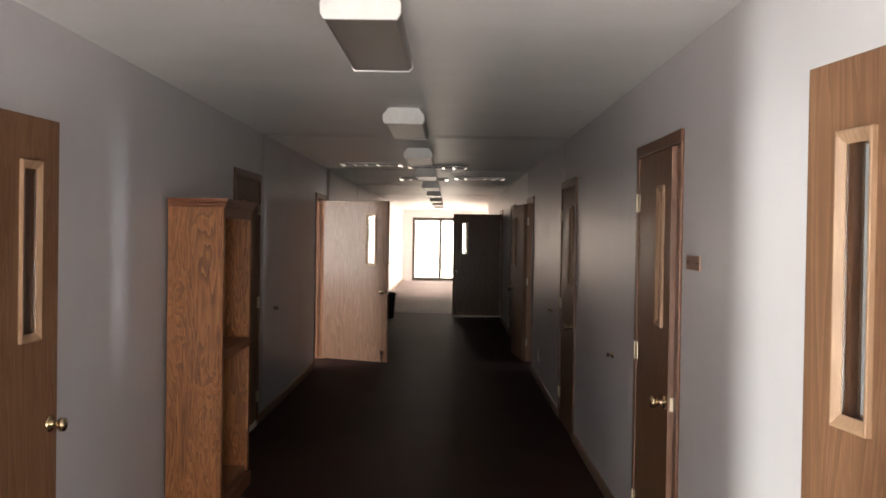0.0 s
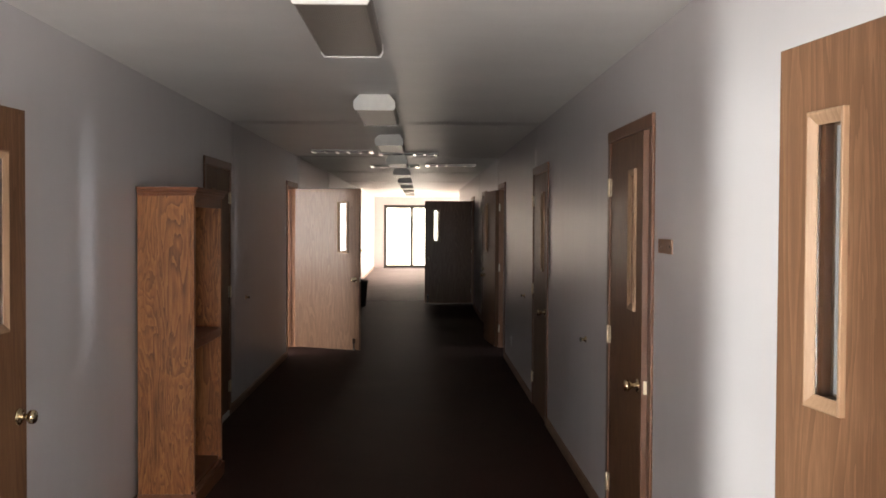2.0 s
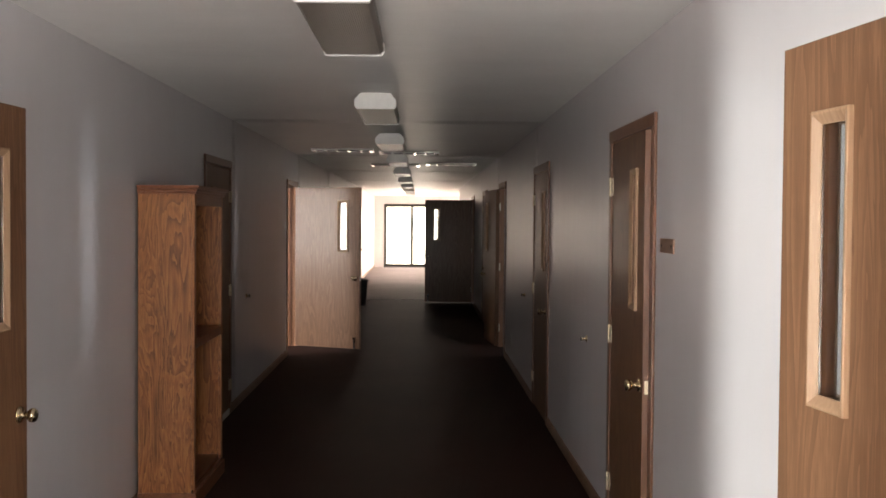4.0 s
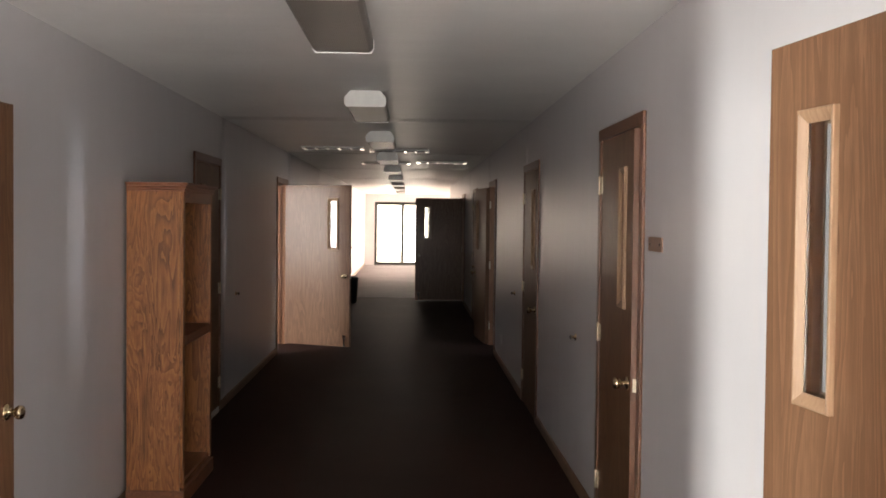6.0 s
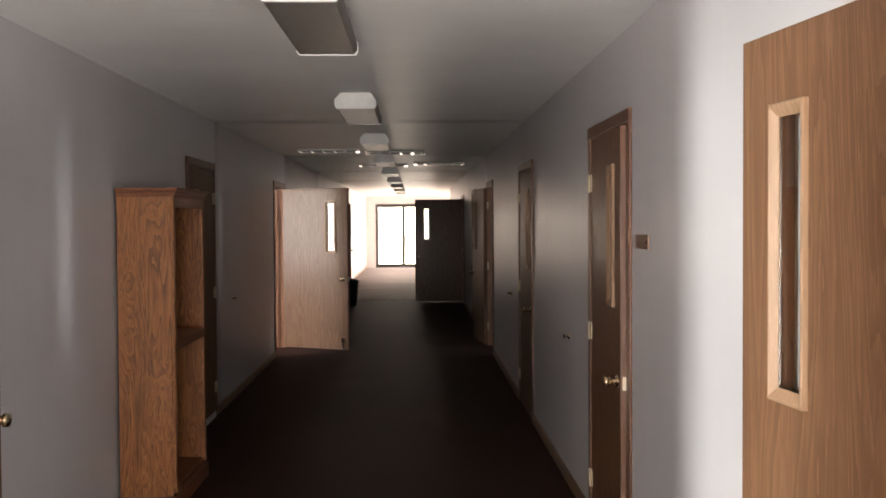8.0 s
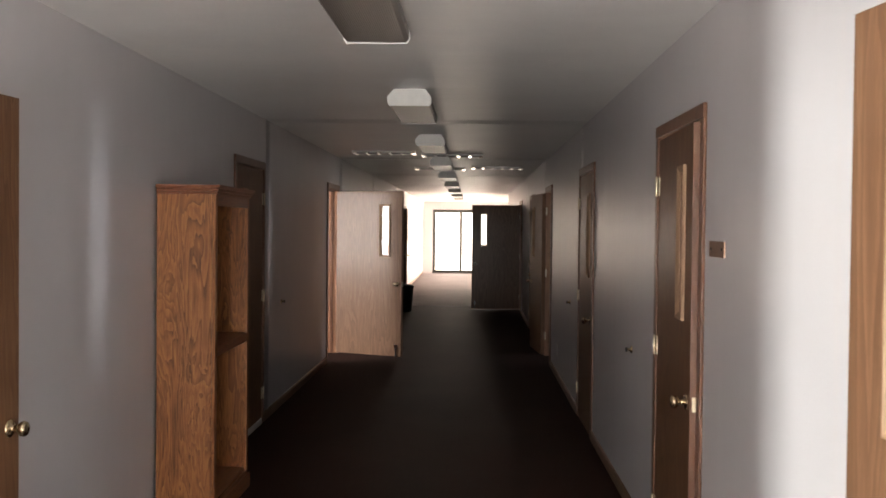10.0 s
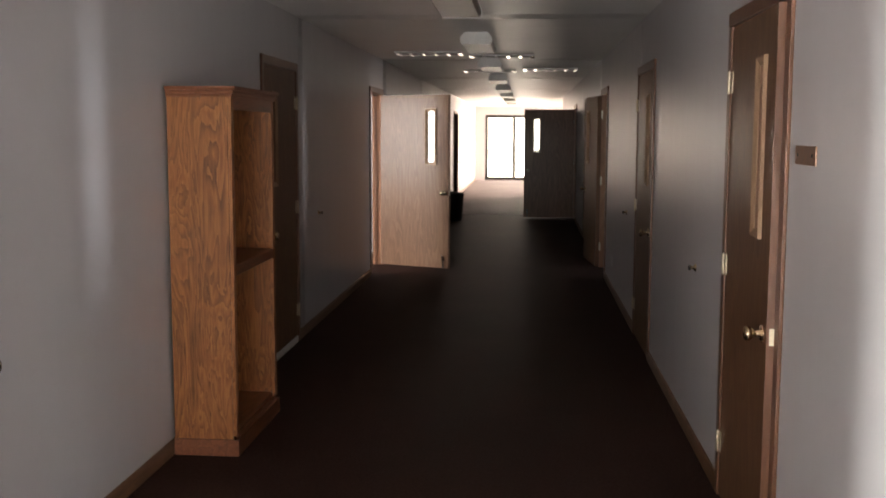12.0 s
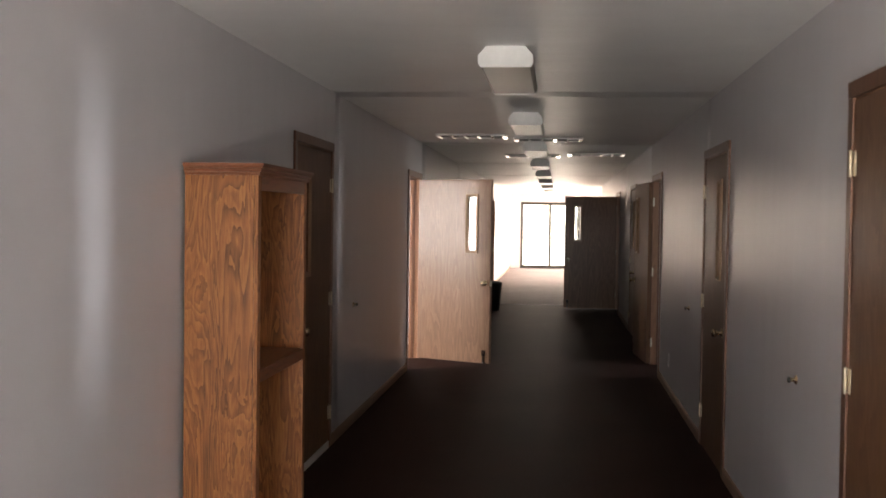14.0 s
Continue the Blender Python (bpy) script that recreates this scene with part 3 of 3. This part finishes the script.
def bookcase():
    """Tall oak case against the wall, open front towards the corridor."""
    y0, y1, x0, x1, top = 5.785, 6.62, WL + 0.016, -1.235, 1.772
    b = thing("bookcase", pose(x0, y0, 0), "empty tall oak bookcase with crown moulding against the wall", "bookcase")
    w, d = y1 - y0, x1 - x0
    for a in (0, w - 0.02):
        part("side_panel", board(0, d - 0.019, a, a + 0.02, 0, top, 0.001), CASE, b)
    part("back_panel", board(0.002, 0.008, 0.02, w - 0.02, 0.08, top, 0), CASE, b)
    for a in (0, w - 0.045):
        part("face_stile", board(d - 0.018, d, a, a + 0.045, 0.1, top, 0.002), CASE, b)
    part("face_rail", board(d - 0.018, d, 0.045, w - 0.045, top - 0.06, top, 0.002), CASE_Y, b)
    part("bottom_rail", board(d - 0.018, d, 0.045, w - 0.045, 0.0, 0.1, 0.002), CASE_Y, b)
    for z in (0.1, 0.93):
        part("shelf", board(0.008, d - 0.02, 0.021, w - 0.021, z, z + 0.022, 0.001), CASE_Y, b)
        if z > 0.5:
            part("shelf_edge", board(d - 0.018, d, 0.046, w - 0.046, z - 0.03, z + 0.022, 0.002), CASE_Y, b)
    part("top_panel", board(0, d - 0.02, 0.02, w - 0.02, top - 0.02, top, 0.001), CASE_Y, b)
    # plinth round the foot
    part("plinth", board(0, d + 0.012, -0.012, -0.001, 0, 0.085, 0.003), CASE_Y, b)
    part("plinth", board(d + 0.001, d + 0.012, 0, w, 0, 0.085, 0.003), CASE_Y, b)
    part("plinth", board(0, d + 0.012, w + 0.001, w + 0.012, 0, 0.085, 0.003), CASE_Y, b)
    # crown: stepped profile swept round three sides
    prof = [(0.0, top), (0.006, top), (0.009, top + 0.009), (0.005, top + 0.011), (0.005, top + 0.014), (0.014, top + 0.016), (0.017, top + 0.025), (0.012, top + 0.027), (0.012, top + 0.03), (0.024, top + 0.033), (0.028, top + 0.042), (0.028, top + 0.05), (0.0, top + 0.05)]
    bm = bmesh.new()
    loops = []
    for cx, cy, sx, sy in ((0, 0, 0, -1), (d, 0, 1, -1), (d, w, 1, 1), (0, w, 0, 1)):
        loops.append([bm.verts.new((cx + sx * (o + 0.001), cy + sy * (o + 0.001), z)) for o, z in prof])
    for p, q in zip(loops, loops[1:]):
        for i in range(len(prof)):
            j = (i + 1) % len(prof)
            bm.faces.new((p[i], q[i], q[j], p[j]))
    bm.faces.new(loops[0])
    bm.faces.new(list(reversed(loops[-1])))
    bmesh.ops.recalc_face_normals(bm, faces=bm.faces)
    part("crown_moulding", bm, CASE_Y, b, "stepped oak crown moulding")
    part("crown_top", board(0, d, 0, w, top + 0.035, top + 0.048, 0), CASE_Y, b)


bookcase()

# ---- wall fittings ----


def nameplate(side, y, z):
    x = WR if side > 0 else WL
    n = thing("nameplate", pose(x, y, z, 0, 0, 0 if side > 0 else 180), "blank bronze-toned nameplate screwed to the wall", "nameplate", "door nameplates")
    part("plate", board(-0.005, 0, -0.12, 0.12, -0.03, 0.03, 0.001), BRONZE, n)
    for a in (-0.085, 0.085):
        part("screw", turned(lathe([(0.006, 0), (0.006, 0.002), (0.003, 0.003)], 10), pose(-0.005, a, 0, 0, -90)), DARK, n)


nameplate(1, 4.217, 1.537)

sw = thing("light_switch", pose(WL, 12.24, 1.543, 0, 0, 180), "white wall switch beside an open doorway", "light switch")
part("cover_plate", board(-0.006, 0, -0.035, 0.035, -0.057, 0.057, 0.002), VINYL, sw)
part("toggle", board(-0.016, -0.0062, -0.005, 0.005, -0.012, 0.012, 0.001), VINYL, sw)


def wall_stop(side, y, z):
    x = WR if side > 0 else WL
    n = thing("door_stop", pose(x, y, z, 0, -90 * side), "brass wall door stop with rubber tip", "door stop", "wall door stops")
    part("base", lathe([(0.022, 0), (0.022, 0.003), (0.014, 0.009), (0.009, 0.012), (0.009, 0.024), (0.014, 0.028)], 16), BRASS, n)
    part("rubber_tip", lathe([(0.0135, 0.0285), (0.0135, 0.036), (0.009, 0.039)], 16), RUBBER, n)


wall_stop(1, 6.27, 0.915)
wall_stop(1, 10.04, 0.915)
wall_stop(-1, 9.49, 0.93)

# socket low on the wall
sk = thing("wall_socket", pose(WR, 11.5, 0.3), "white double power socket on the wall", "socket")
part("cover_plate", board(-0.006, 0, -0.035, 0.035, -0.057, 0.057, 0.002), VINYL, sk)
for z in (-0.02, 0.02):
    part("outlet", board(-0.009, -0.0062, -0.016, 0.016, z - 0.014, z + 0.014, 0.001), VINYL, sk)

# pale strip at the foot of the closed door beside the bookcase
structure("door_sweep", board(WL + 0.001, WL + 0.014, 7.7, 8.62, 0.001, 0.05, 0.002), VINYL, "pale strip along the foot of a door", "door sweep")

# ---- bin down the corridor ----
bn = thing("waste_bin", pose(-1.215, 19.85, 0), "black rounded plastic waste bin against the corridor wall", "waste bin")
outer = lathe([(0.19, 0.0), (0.215, 0.02), (0.245, 0.44), (0.25, 0.46)], 28)
part("body", outer, BLACK, bn)
part("lid", lathe([(0.256, 0.461), (0.258, 0.485), (0.22, 0.515), (0.1, 0.53)], 28), BLACK, bn, "domed black lid")
